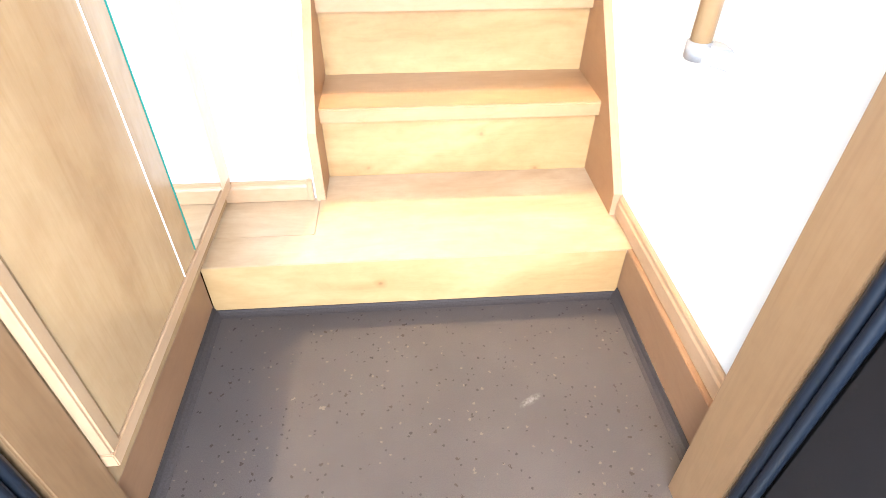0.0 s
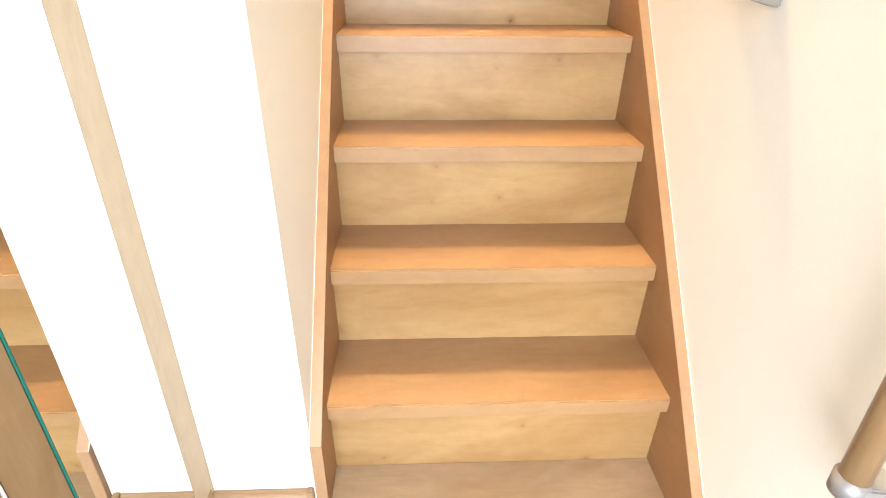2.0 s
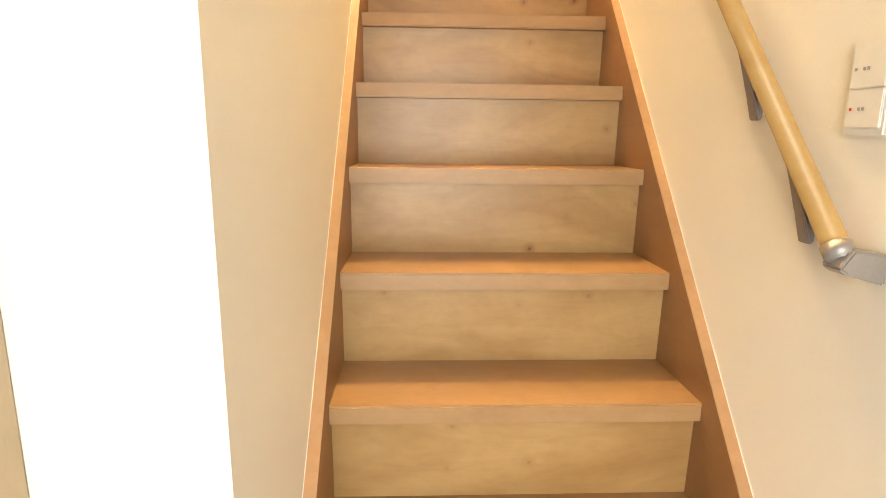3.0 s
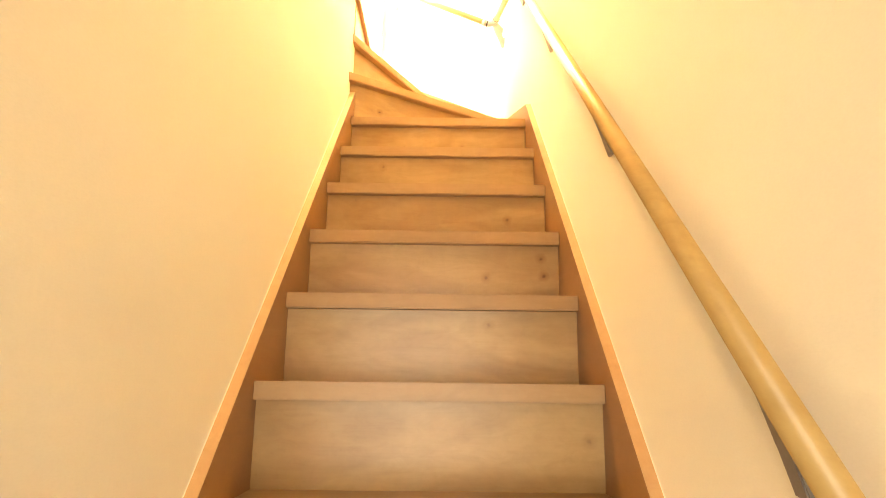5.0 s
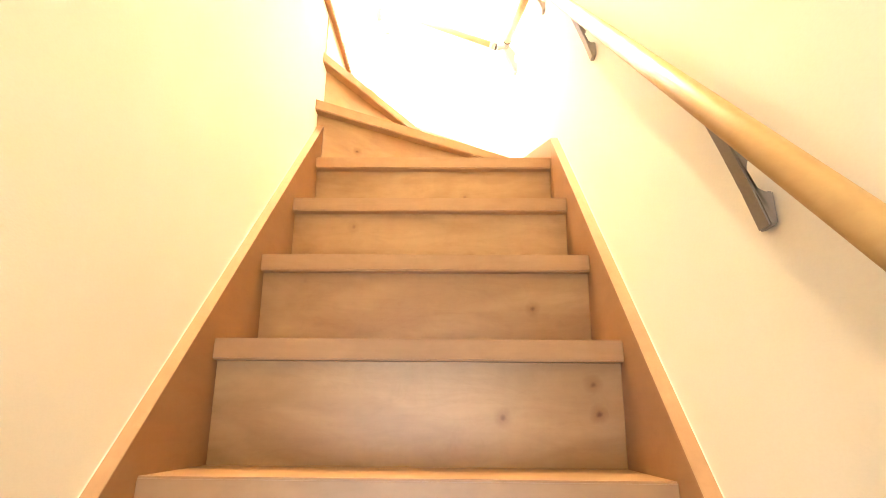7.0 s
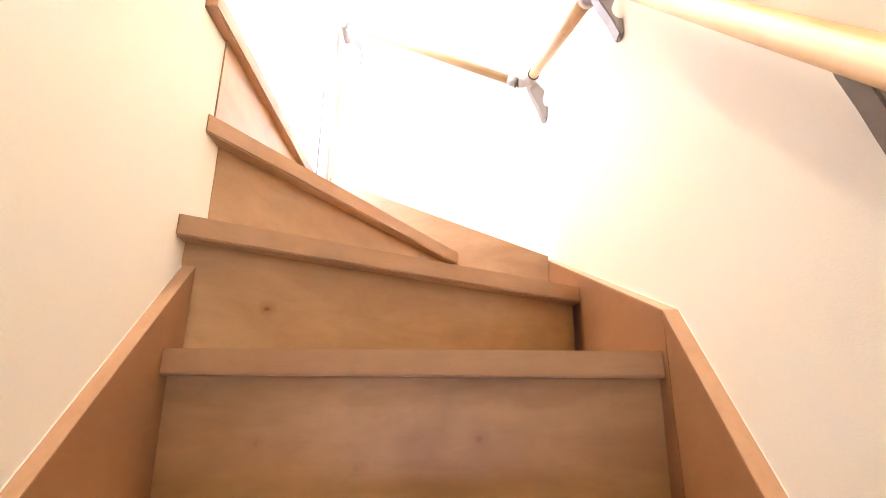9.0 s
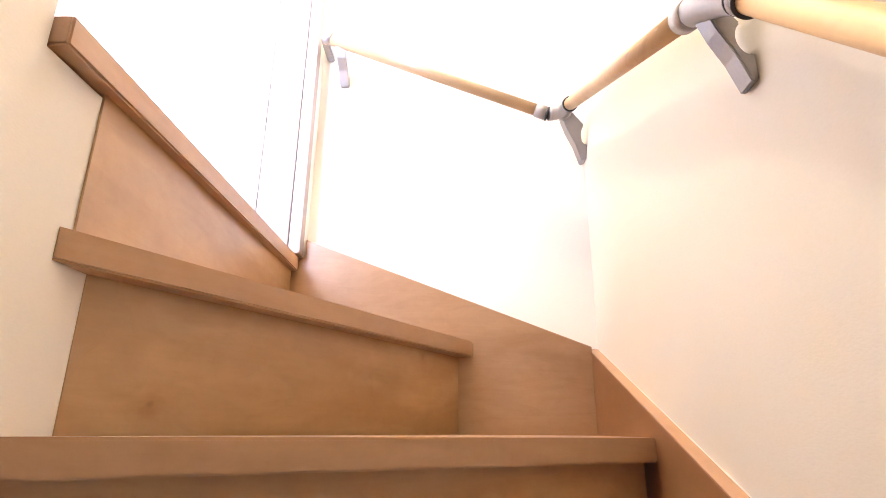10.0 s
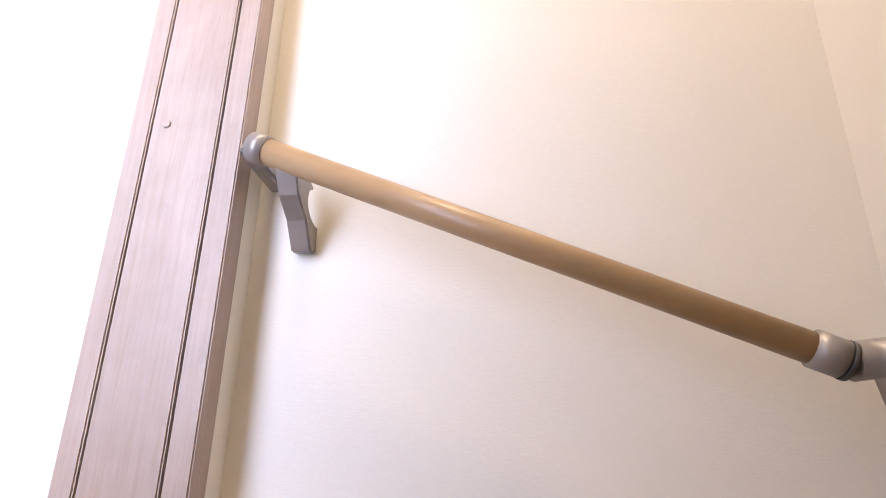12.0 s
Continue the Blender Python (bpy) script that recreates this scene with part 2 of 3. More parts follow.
# ---- mesh helpers ----
def soften(bm, width, segments=2, angle=30):
    if width:
        edges = [e for e in bm.edges if len(e.link_faces) == 2 and e.calc_face_angle(0) > radians(angle)]
        bmesh.ops.bevel(bm, geom=edges, offset=width, segments=segments, affect="EDGES", clamp_overlap=True)
    return bm


def box(x0, x1, y0, y1, z0, z1, bevel=0.0, bm=None):
    own = bmesh.new()
    bmesh.ops.create_cube(own, size=1.0, matrix=Matrix.Translation(((x0 + x1) / 2, (y0 + y1) / 2, (z0 + z1) / 2))
                          @ Matrix.Diagonal((x1 - x0, y1 - y0, z1 - z0, 1)))
    soften(own, bevel)
    return merge(bm, own) if bm else own


def merge(bm, other):
    data = bpy.data.meshes.new("tmp")
    other.to_mesh(data)
    other.free()
    bm.from_mesh(data)
    bpy.data.meshes.remove(data)
    return bm


def prism(poly, axis, a, b, bevel=0.0, bm=None):
    """A polygon in the plane across an axis (x: y,z; y: x,z; z: x,y), from a to b along it."""
    own = bmesh.new()

    def at(p, s):
        return {"x": (s, p[0], p[1]), "y": (p[0], s, p[1]), "z": (p[0], p[1], s)}[axis]

    low = [own.verts.new(at(p, a)) for p in poly]
    high = [own.verts.new(at(p, b)) for p in poly]
    own.faces.new(low)
    own.faces.new(high)
    n = len(poly)
    for i in range(n):
        own.faces.new((low[i], low[(i + 1) % n], high[(i + 1) % n], high[i]))
    bmesh.ops.recalc_face_normals(own, faces=own.faces)
    soften(own, bevel)
    return merge(bm, own) if bm else own


def tube(a, b, radius, bevel=0.0, segments=28, bm=None):
    a, b = Vector(a), Vector(b)
    own = bmesh.new()
    m = Matrix.Translation((a + b) / 2) @ (b - a).to_track_quat("Z", "Y").to_matrix().to_4x4()
    bmesh.ops.create_cone(own, cap_ends=True, segments=segments, radius1=radius, radius2=radius, depth=(b - a).length, matrix=m)
    soften(own, bevel, 2, 50)
    for f in own.faces:
        f.smooth = len(f.verts) == 4
    return merge(bm, own) if bm else own


def bent_tube(points, radius, steps=8, segments=24):
    """A tube along a bend of three points, rounded between them."""
    p0, p1, p2 = (Vector(p) for p in points)
    line = [p0.lerp(p1, s).lerp(p1.lerp(p2, s), s) for s in (i / steps for i in range(steps + 1))]
    bm = bmesh.new()
    rings = []
    for i, p in enumerate(line):
        d = (line[min(i + 1, steps)] - line[max(i - 1, 0)]).normalized()
        side = d.cross(Vector((0, 0, 1))).normalized()
        up = side.cross(d)
        rings.append([bm.verts.new(p + radius * (math.cos(t) * side + math.sin(t) * up))
                      for t in (2 * math.pi * j / segments for j in range(segments))])
    for r0, r1 in zip(rings, rings[1:]):
        for j in range(segments):
            f = bm.faces.new((r0[j], r0[(j + 1) % segments], r1[(j + 1) % segments], r1[j]))
            f.smooth = True
    bm.faces.new(rings[0])
    bm.faces.new(rings[-1])
    bmesh.ops.recalc_face_normals(bm, faces=bm.faces)
    return bm


def mesh_object(name, bm, material):
    data = bpy.data.meshes.new(name)
    bm.to_mesh(data)
    bm.free()
    data.materials.append(material)
    return new(name, data)


def part(name, bm, material, parent, label=""):
    ob = mesh_object(name, bm, material)
    ob.parent = parent
    return tagged(ob, label)


def thing(name, at, label, category, group=""):
    ob = new(name)
    ob.empty_display_size = 0.1
    return tagged(ob, label, category, group)


def setting(name, bm, material, label, category):
    return tagged(mesh_object(name, bm, material), label, category, "", "structure")


# ---- structure ----
YD = -0.80      # outer face of the entrance wall
setting("floor_genkan", box(-0.70, 0.45, -0.86, YF + 0.03, -0.06, 0.0), SHEET,
        "grey-brown sheet entry floor with dark and pale chips", "floor")
setting("ground", box(-60, 60, -60, -0.86, -0.12, -0.02), CONCRETE, "pale grey concrete ground outside the entrance", "ground")

hall = setting("hall_floor", box(-0.66, 0.384, YF + 0.0205, 0.30, 0.06, H0 - 0.0125), HALL, "pale maple hall floor one step above the entry", "floor")
# boards of the hall floor and its front riser
part("board", prism([(-0.658, YF + 0.001), (0.400, YF + 0.001), (0.400, 0.235), (-0.3984, 0.235), (-0.3984, -0.0425), (-0.658, -0.0425)], "z", H0 - 0.012, H0, 0.0012), HALL, hall)
part("board", box(-0.658, -0.3992, -0.0423, 0.150, H0 - 0.012, H0, 0.0004), HALL, hall)
part("step_edge", box(-0.658, 0.3845, YF, YF + 0.02, 0.0, H0 - 0.001, 0.002), RISER, hall, "pale maple front board of the hall step")
COVE = [(0.0, 0.0), (0.021, 0.0), (0.013, 0.004), (0.006, 0.012), (0.002, 0.024), (0.0, 0.024)]     # upturned rim of the sheet
setting("floor_edging", prism([(0.3845 - u, w + 0.0005) for u, w in COVE], "y", -0.668, YF - 0.003), EDGING, "upturned rim of the entry floor under the skirt, shade in its colour", "trim")
setting("floor_edging", prism([(u - 0.6585, w + 0.0005) for u, w in COVE], "y", -0.690, YF - 0.003), EDGING, "upturned rim of the entry floor under the skirt, shade in its colour", "trim")
setting("floor_edging", prism([(YF - 0.0005 - u, w * 0.4 + 0.0009) for u, w in COVE], "x", -0.657, 0.383), EDGING, "upturned rim of the entry floor under the hall step, shade in its colour", "trim")

setting("wall_east", prism([(-0.80, -0.1), (YW + 0.12, -0.1), (YW + 0.12, CEIL), (-0.80, CEIL)], "x", WX, WX + 0.12), WALL,
        "cream textured wallpaper on the stair wall with the handrail", "wall")
setting("wall_west", prism([(YN, 0.0), (2.36, 0.0), (2.36, TOP - 0.045), (2.19, TOP - 0.045), (2.19, CEIL), (YN, CEIL)], "x", -WX - 0.10, -WX), WALL,
        "cream textured wallpaper on the inner stair wall", "wall")
setting("wall_nook", box(-1.2, -WX - 0.100, YN, YN + 0.10, 0.0, 2.55), WALL, "white wallpapered back wall beside the stairs", "wall")
setting("wall_north", box(-0.530, WX, YW, YW + 0.12, 2.3, CEIL), WALL, "white wallpapered wall at the head of the stairs", "wall")
setting("wall_over_door", box(-2.2, -0.530, YW, YW + 0.12, TOP + 2.03, CEIL), WALL, "white wall above the upper door", "wall")
setting("wall_beside_door", box(-2.2, -1.39, YW, YW + 0.12, TOP, TOP + 2.028), WALL, "white wall beside the upper door", "wall")
setting("wall_cabinet", box(-1.13, -1.08, -0.80, YN - 0.002, 0.0, 2.55), WALL, "white wall behind the shoe cabinet", "wall")
setting("ceiling_hall", box(-1.2, WX, -0.80, YN, 2.55, 2.65), CEILING, "white ceiling over the entry hall", "ceiling")
setting("ceiling_upper", box(-2.4, WX + 0.12, 0.0, YW + 0.12, CEIL, CEIL + 0.1), CEILING, "white ceiling over the stairwell", "ceiling")
setting("wall_south_upper", box(-WX, WX, YN - 0.1, YN, 2.65, CEIL), WALL, "cream wall above the lower flight", "wall")
# upper hall: wall with the window, end wall, floor
WXA, WXB, WZA, WZB = -1.10, -0.58, TOP + 0.06, TOP + 1.72
setting("wall_window_below", box(-2.2, -WX - 0.10, 2.09, 2.19, TOP - 0.3, WZA), WALL, "white wall under the upper hall window", "wall")
setting("wall_window_above", box(-2.2, -WX - 0.10, 2.09, 2.19, WZB, CEIL), WALL, "white wall over the upper hall window", "wall")
setting("wall_window_side", box(-2.2, WXA, 2.09, 2.19, WZA, WZB), WALL, "white wall beside the upper hall window", "wall")
setting("wall_window_side", box(WXB, -WX - 0.10, 2.09, 2.19, WZA, WZB), WALL, "white wall beside the upper hall window", "wall")
setting("wall_upper_end", box(-2.3, -2.2, 2.09, YW + 0.12, TOP - 0.3, CEIL), WALL, "white end wall of the upper hall", "wall")
upper = setting("upper_floor", box(-2.2, -WX - 0.02, 2.192, YW - 0.001, TOP - 0.20, TOP - 0.013), HALL, "maple floor of the upper hall", "floor")
for i in range(8):
    y0 = 2.192 + i * 0.118
    part("board", box(-2.2, -0.424, y0, min(y0 + 0.1175, YW - 0.002), TOP - 0.0125, TOP, 0.0008), HALL, upper)

# entrance wall with the door opening
setting("wall_entrance_left", box(-1.2, -0.70, YD, -0.70, -0.1, 2.6), STUCCO, "plastered outer wall beside the entrance door", "wall")
setting("wall_entrance_right", box(0.42, 1.6, YD, -0.70, -0.1, 2.6), STUCCO, "plastered outer wall beside the entrance door", "wall")
setting("wall_entrance_head", box(-0.699, 0.419, YD, -0.70, 2.202, 2.601), STUCCO, "plastered lintel over the entrance door", "wall")
setting("wall_entrance_above", box(-1.2, 1.6, YD, -0.70, 2.602, 5.6), STUCCO, "plastered outer wall over the entrance door", "wall")

# skirts and baseboards
setting("skirt", box(0.385, WX - 0.0005, -0.668, YF + 0.021, 0.0, 0.1515, 0.002), SKIRT, "reddish maple skirt beside the entry floor", "baseboard")
setting("skirt", box(-0.683, -0.659, -0.690, YF - 0.0005, 0.0, 0.200, 0.002), SKIRT, "reddish maple skirt below the shoe cabinet", "baseboard")


def baseboard(name, poly, axis, a, b, material, label):
    return setting(name, prism(poly, axis, a, b, 0.0015), material, label, "baseboard")


prof = [(WX, H0 + 0.002), (WX - 0.012, H0 + 0.002), (WX - 0.012, H0 + 0.040), (WX - 0.009, H0 + 0.046), (WX - 0.009, H0 + 0.058), (WX - 0.004, H0 + 0.064), (WX, H0 + 0.064)]
baseboard("baseboard", prof, "y", -0.668, -0.012, TRIM, "pale maple moulded baseboard on the stair wall")
profn = [(YN, H0 + 0.001), (YN - 0.012, H0 + 0.001), (YN - 0.012, H0 + 0.044), (YN - 0.008, H0 + 0.050), (YN - 0.008, H0 + 0.061), (YN, H0 + 0.064)]
baseboard("baseboard", profn, "x", CABX - 0.0220, -0.428, TRIM_X, "pale maple moulded baseboard in the nook")
setting("baseboard_end", box(-0.428, -0.4135, YN - 0.015, YN, H0 + 0.001, H0 + 0.067, 0.002), TRIM_X, "maple end block of the nook baseboard", "trim")
setting("baseboard_upper", box(-0.5255, -0.4935, 2.1915, 2.203, TOP, TOP + 0.060, 0.002), TRIM_X, "maple baseboard at the head of the stairs", "baseboard")

# ---- staircase ----
stairs = thing("staircase", (0, 0, 0), "maple closed-riser staircase with three winders at the top", "stairs")
for k in range(1, 12):
    y = G * k
    back = G * (k + 1) + 0.040
    # risers stand back under each nosing
    part("riser", prism([(y + 0.026, hz(k) - NT + 0.002), (y + 0.040, hz(k) - NT + 0.002), (y + 0.049, hz(k - 1) - 0.004), (y + 0.035, hz(k - 1) - 0.004)], "x", -SX - 0.004, SX + 0.004), RISER, stairs, "pale maple riser leaning back at its foot")
    if k < 11:
        t = part("tread", box(-SX - 0.0015, SX + 0.0015, y + 0.0038, back, hz(k) - 0.030, hz(k) + 0.0004), TREAD, stairs, "orange-brown maple tread")
        part("nosing", box(-SX - 0.002, SX + 0.002, y, y + 0.0345, hz(k) - NT, hz(k), 0.003), NOSE, t)


def strip(name, a, b, depth, z0, z1, bevel, material, parent, label=""):
    """A straight piece from a to b in plan, going back to the left of a-b by depth, with its grain along it."""
    a, b = Vector(a), Vector(b)
    ob = part(name, box(0, (b - a).length, 0, depth, z0, z1, bevel), material, parent, label)
    ob.matrix_basis = Matrix.Translation((a.x, a.y, 0)) @ Matrix.Rotation(math.atan2(b.y - a.y, b.x - a.x), 4, "Z")
    return ob


def shift(a, b, depth):
    a, b = Vector(a), Vector(b)
    d = (b - a).normalized()
    n = Vector((-d.y, d.x))
    return tuple(a + n * depth), tuple(b + n * depth)


A1, B1 = (-WX + 0.001, 2.222), (SX + 0.003, 2.711)
A2, B2 = (-WX + 0.001, 2.266), (0.083, YE + 0.003)
A3, B3 = (-0.387, 2.193), (-0.387, YE + 0.003)
N = hz(11)
y11 = G * 11
t = part("tread", prism([(-SX - 0.0015, y11 + 0.0038), (SX + 0.0015, y11 + 0.0038), (SX + 0.004, B1[1] + 0.04), (-WX + 0.002, A1[1] + 0.04)], "z", N - 0.03, N + 0.0004), TREAD, stairs, "orange-brown maple tread below the winders")
part("nosing", box(-SX - 0.002, SX + 0.002, y11, y11 + 0.0345, N - NT, N, 0.003), NOSE, t)
for k, a, b, poly in ((12, A1, B1, [shift(A1, B1, 0.0038)[0], shift(A1, B1, 0.0038)[1], (SX + 0.004, YE + 0.004), (B2[0] - 0.03, YE + 0.004), (A2[0], A2[1] + 0.05)]),
                      (13, A2, B2, [(A2[0], A2[1] + 0.07), (shift(A2, B2, 0.034)[1][0], YE + 0.004), (-WX + 0.003, YE + 0.004)])):
    z = hz(k)
    t = part("winder_tread", prism(poly, "z", z - 0.03, z + 0.0004), TREAD, stairs, "wedge-shaped maple winder tread")
    strip("nosing", a, b, 0.0345, z - NT, z, 0.003, NOSE, t)
    ra, rb = shift(a, b, 0.032)
    run = (rb[1] - ra[1]) / (rb[0] - ra[0])
    strip("riser", (-WX + 0.001, ra[1] + run * (-WX + 0.001 - ra[0])), rb, 0.014, hz(k - 1) - 0.004, z - NT + 0.002, 0, RISER, stairs, "pale maple winder riser")
strip("riser", (-WX + 0.004, 2.291), (-WX + 0.004, YE + 0.002), 0.0035, hz(13) - 0.004, TOP - NT + 0.002, 0, RISER, stairs, "pale maple top riser")
part("landing_nosing", box(-0.4245, A3[0], A3[1], YE + 0.002, TOP - NT, TOP, 0.003), EDGE, stairs, "maple nosing along the edge of the upper floor")

SL = R / G


def top_line(y):
    return H0 + SL * y + 0.077


right_poly = [(-0.010, H0), (-0.010, top_line(-0.010)), (2.181, top_line(2.181)), (2.181, 2.30), (0.25, H0)]
left_poly = [(0.112, H0), (0.112, top_line(0.112)), (2.262, top_line(2.262)), (2.262, 2.42), (0.35, H0)]
winder_poly = [(2.1815, 2.30), (2.1815, top_line(2.181)), (YW - 0.001, 3.096), (YW - 0.001, 2.55)]
for name, poly, a, b in (("stringer", right_poly, SX, WX - 0.0005), ("stringer", left_poly, -WX + 0.0005, -SX), ("winder_stringer", winder_poly, SX, WX - 0.0005)):
    board = part(name, prism(poly, "x", a, b, 0.001), STRING, stairs, "reddish maple stringer board")
    pts = [p for p in poly]
    if name == "stringer":
        i0, i1 = pts[1], pts[2]
        front = pts[0]
        cap = [(front[0] - 0.0012, front[1]), (i0[0] - 0.0012, i0[1] + 0.001), (i1[0], i1[1] + 0.0015), (i1[0], i1[1] - 0.002), (i0[0] + 0.002, i0[1] - 0.002), (front[0] + 0.001, front[1])]
    else:
        i0, i1 = pts[1], pts[2]
        cap = [(i0[0], i0[1] - 0.002), (i0[0], i0[1] + 0.0015), (i1[0] - 0.003, i1[1] + 0.0015), (i1[0] - 0.003, i1[1] - 0.002)]
    part("edging", prism(cap, "x", a + 0.0006, b - 0.0003), EDGE, board, "paler edge of the stringer")
    wx = (b - 0.0012, b + 0.0002) if a > 0 else (a - 0.0002, a + 0.0012)
    part("caulk", prism([(i0[0], i0[1] + 0.0005), (i0[0], i0[1] + 0.0035), (i1[0], i1[1] + 0.0035), (i1[0], i1[1] + 0.0005)], "x", *wx), PLASTIC, board, "thin white caulk line")
end_poly = [(SX, 2.60), (SX, 3.097), (-0.3695, 3.385), (-0.3695, TOP - 0.001), (-0.412, TOP - 0.02), (-0.412, 2.9)]
board = part("end_stringer", prism(end_poly, "y", YE, YW - 0.0005, 0.001), STRING_X, stairs, "maple stringer along the end wall")
part("edging", prism([(SX, 3.095), (SX, 3.0985), (-0.3695, 3.3865), (-0.3695, 3.383)], "y", YE + 0.0006, YW - 0.0008), EDGE, board, "paler edge of the stringer")

# ---- handrail along the stairs ----
RX, RY, RR = 0.360, 3.064, 0.0170
EY = 2.236


def rail_z(y):
    return 1.204 + 1.104 * (y - 0.25)


rail = thing("handrail", (0, 0, 0), "round maple handrail on grey metal wall brackets", "handrail")
EL = (RX, EY, rail_z(EY))
CJ = (RX - 0.026, RY, 3.724)
EN = (-0.347, RY, 4.005)
part("rail", tube((RX, 0.270, rail_z(0.270)), (RX, EY - 0.05, rail_z(EY - 0.05)), RR), RAIL, rail)
a, b = Vector(EL), Vector((RX - 0.014, RY, 3.760))
part("rail", tube(a.lerp(b, 0.10), a.lerp(b, 0.935), RR), RAIL_PALE, rail, "paler maple rail")
a2, b2 = Vector((CJ[0], RY, CJ[2])), Vector(EN)
part("rail", tube(a2.lerp(b2, 0.085), b2, RR), RAIL_X, rail)
elbow = part("elbow", bent_tube(((RX, EY - 0.052, rail_z(EY - 0.052)), EL, tuple(a.lerp(b, 0.100))), RR + 0.0035), METAL, rail, "grey metal elbow")
d1 = Vector((0, 1, 1.104)).normalized()
for s in (-0.054, -0.040):
    at = Vector((RX, EY + s, rail_z(EY + s)))
    part("ring", tube(at, at + d1 * 0.004, RR + 0.0046), RING, elbow, "dark seam ring")
part("sleeve", tube(a.lerp(b, 0.080), a.lerp(b, 0.122), RR + 0.0045, 0.002), METAL, elbow, "grey collar")
corner = part("corner_joint", bent_tube((tuple(a.lerp(b, 0.945)), (RX - 0.018, RY + 0.006, 3.746), tuple(a2.lerp(b2, 0.055))), RR + 0.0025), METAL, rail, "grey metal corner joint")
ball = bmesh.new()
bmesh.ops.create_uvsphere(ball, u_segments=24, v_segments=14, radius=RR + 0.0042, matrix=Matrix.Translation((RX - 0.018, RY + 0.003, 3.742)))
for face in ball.faces:
    face.smooth = True
part("knuckle", ball, METAL, corner, "rounded metal knuckle")
part("ring", tube(a.lerp(b, 0.930), a.lerp(b, 0.940), RR + 0.0045), METAL, corner, "grey collar")
part("ring", tube(a.lerp(b, 0.926), a.lerp(b, 0.930), RR + 0.0036), RING, corner, "dark seam ring")
part("ring", tube(a2.lerp(b2, 0.055), a2.lerp(b2, 0.062), RR + 0.0036), RING, corner, "dark seam ring")
part("sleeve", tube(a2.lerp(b2, 0.062), a2.lerp(b2, 0.105), RR + 0.003, 0.002), METAL, corner, "grey sleeve")


def arm_profile(drop=0.118, cut=0.027):
    """Outline of a bracket arm: (distance from the wall, height under the rail's middle)."""
    cz = -drop + 0.064
    arc = [(0.003 + cut * math.cos(t), cz + 0.025 * math.sin(t)) for t in (radians(d) for d in range(-84, 61, 12))]
    return [(0.068, -0.004), (0.064, -0.018), (0.052, -0.044), (0.030, -drop * 0.66), (0.012, -drop), (0.0, -drop + 0.003), (0.0, -drop + 0.041)] + arc + [(0.040, -0.004)]


def right_bracket(y, zc, half=0.013, drop=0.118, cut=0.027):
    return prism([(WX - 0.0004 - d * (WX - RX + 0.006) / 0.068, zc + h) for d, h in arm_profile(drop, cut)], "y", y - half, y + half, 0.002)


for y, drop in ((0.392, 0.150), (0.565, 0.150), (1.118, 0.146), (1.700, 0.146)):
    part("bracket", right_bracket(y, rail_z(y), 0.012, drop), METAL, rail, "grey arched wall bracket")
f = (2.285 - EY) / (RY - EY)
part("bracket", right_bracket(2.285, a.lerp(b, f).z - 0.004, 0.0155, 0.120, 0.022), METAL, rail, "grey arched wall bracket under the elbow")
bm = right_bracket(RY, 3.746, 0.018, 0.122, 0.013)
for v in bm.verts:
    v.co.y += max(0.0, 3.740 - v.co.z) / 0.118 * 0.064 + 0.010
    v.co.x = WX - (WX - v.co.x) * 1.42
part("bracket", bm, METAL, rail, "grey arched wall bracket in the corner")
f = (-0.309 - CJ[0]) / (EN[0] - CJ[0])
zc = CJ[2] + f * (EN[2] - CJ[2])
part("bracket", prism([(YW - 0.0004 - d * (YW - RY + 0.008) / 0.068, zc + h) for d, h in arm_profile(0.098)], "x", -0.316, -0.289, 0.002), METAL, rail, "grey arched wall bracket")


def end_bracket(parent, tip, along, wall, axis):
    """The closed end piece that turns a rail's end to the wall."""
    tip, along = Vector(tip), Vector(along).normalized()
    cup = part("end_cap", tube(tip - along * 0.006, tip + along * 0.022, RR + 0.0025, 0.003), METAL, parent, "grey metal end cap")
    if axis == "x":
        poly = [(tip.x - 0.018, tip.z - 0.012), (tip.x - 0.006, tip.z - 0.020), (wall - 0.0008, tip.z - 0.034), (wall - 0.0008, tip.z + 0.008), (tip.x, tip.z + 0.014)]
        bm = prism(poly, "y", tip.y - 0.024, tip.y + 0.014, 0.003)
    else:
        poly = [(tip.y - 0.016, tip.z - 0.012), (tip.y + 0.020, tip.z - 0.018), (wall - 0.0008, tip.z - 0.020), (wall - 0.0008, tip.z + 0.012), (tip.y, tip.z + 0.018)]
        bm = prism(poly, "x", tip.x - 0.015, tip.x + 0.008, 0.004)
    part("wall_arm", bm, METAL, cup, "grey metal arm to the wall")


low_end = (RX, 0.262, rail_z(0.262))
end_bracket(rail, low_end, (0, 1, 1.104), WX, "x")
end_bracket(rail, EN, (1, 0, -0.417), YW, "y")

# ---- upright grab bar by the entry ----
bar = thing("grab_bar", (0, 0, 0), "upright maple grab bar with grey metal ends on the entry wall", "grab bar")
BX, BY, BR = 0.352, -0.268, 0.0180
part("bar", tube((BX, BY, 0.695), (BX, BY, 1.46), BR), BAR, bar)
for z, s in ((0.692, 1), (1.465, -1)):
    cup = part("end_cap", tube((BX, BY, z - 0.016), (BX, BY, z + 0.016), BR + 0.004, 0.003), METAL, bar, "grey metal end cap")
    part("wall_arm", prism([(BX - 0.004, z - s * 0.0155), (WX - 0.0008, z - s * 0.034), (WX - 0.0008, z + s * 0.004), (BX, z + s * 0.0155)], "y", BY - 0.022, BY + 0.020, 0.003), METAL, cup, "grey metal arm to the wall")

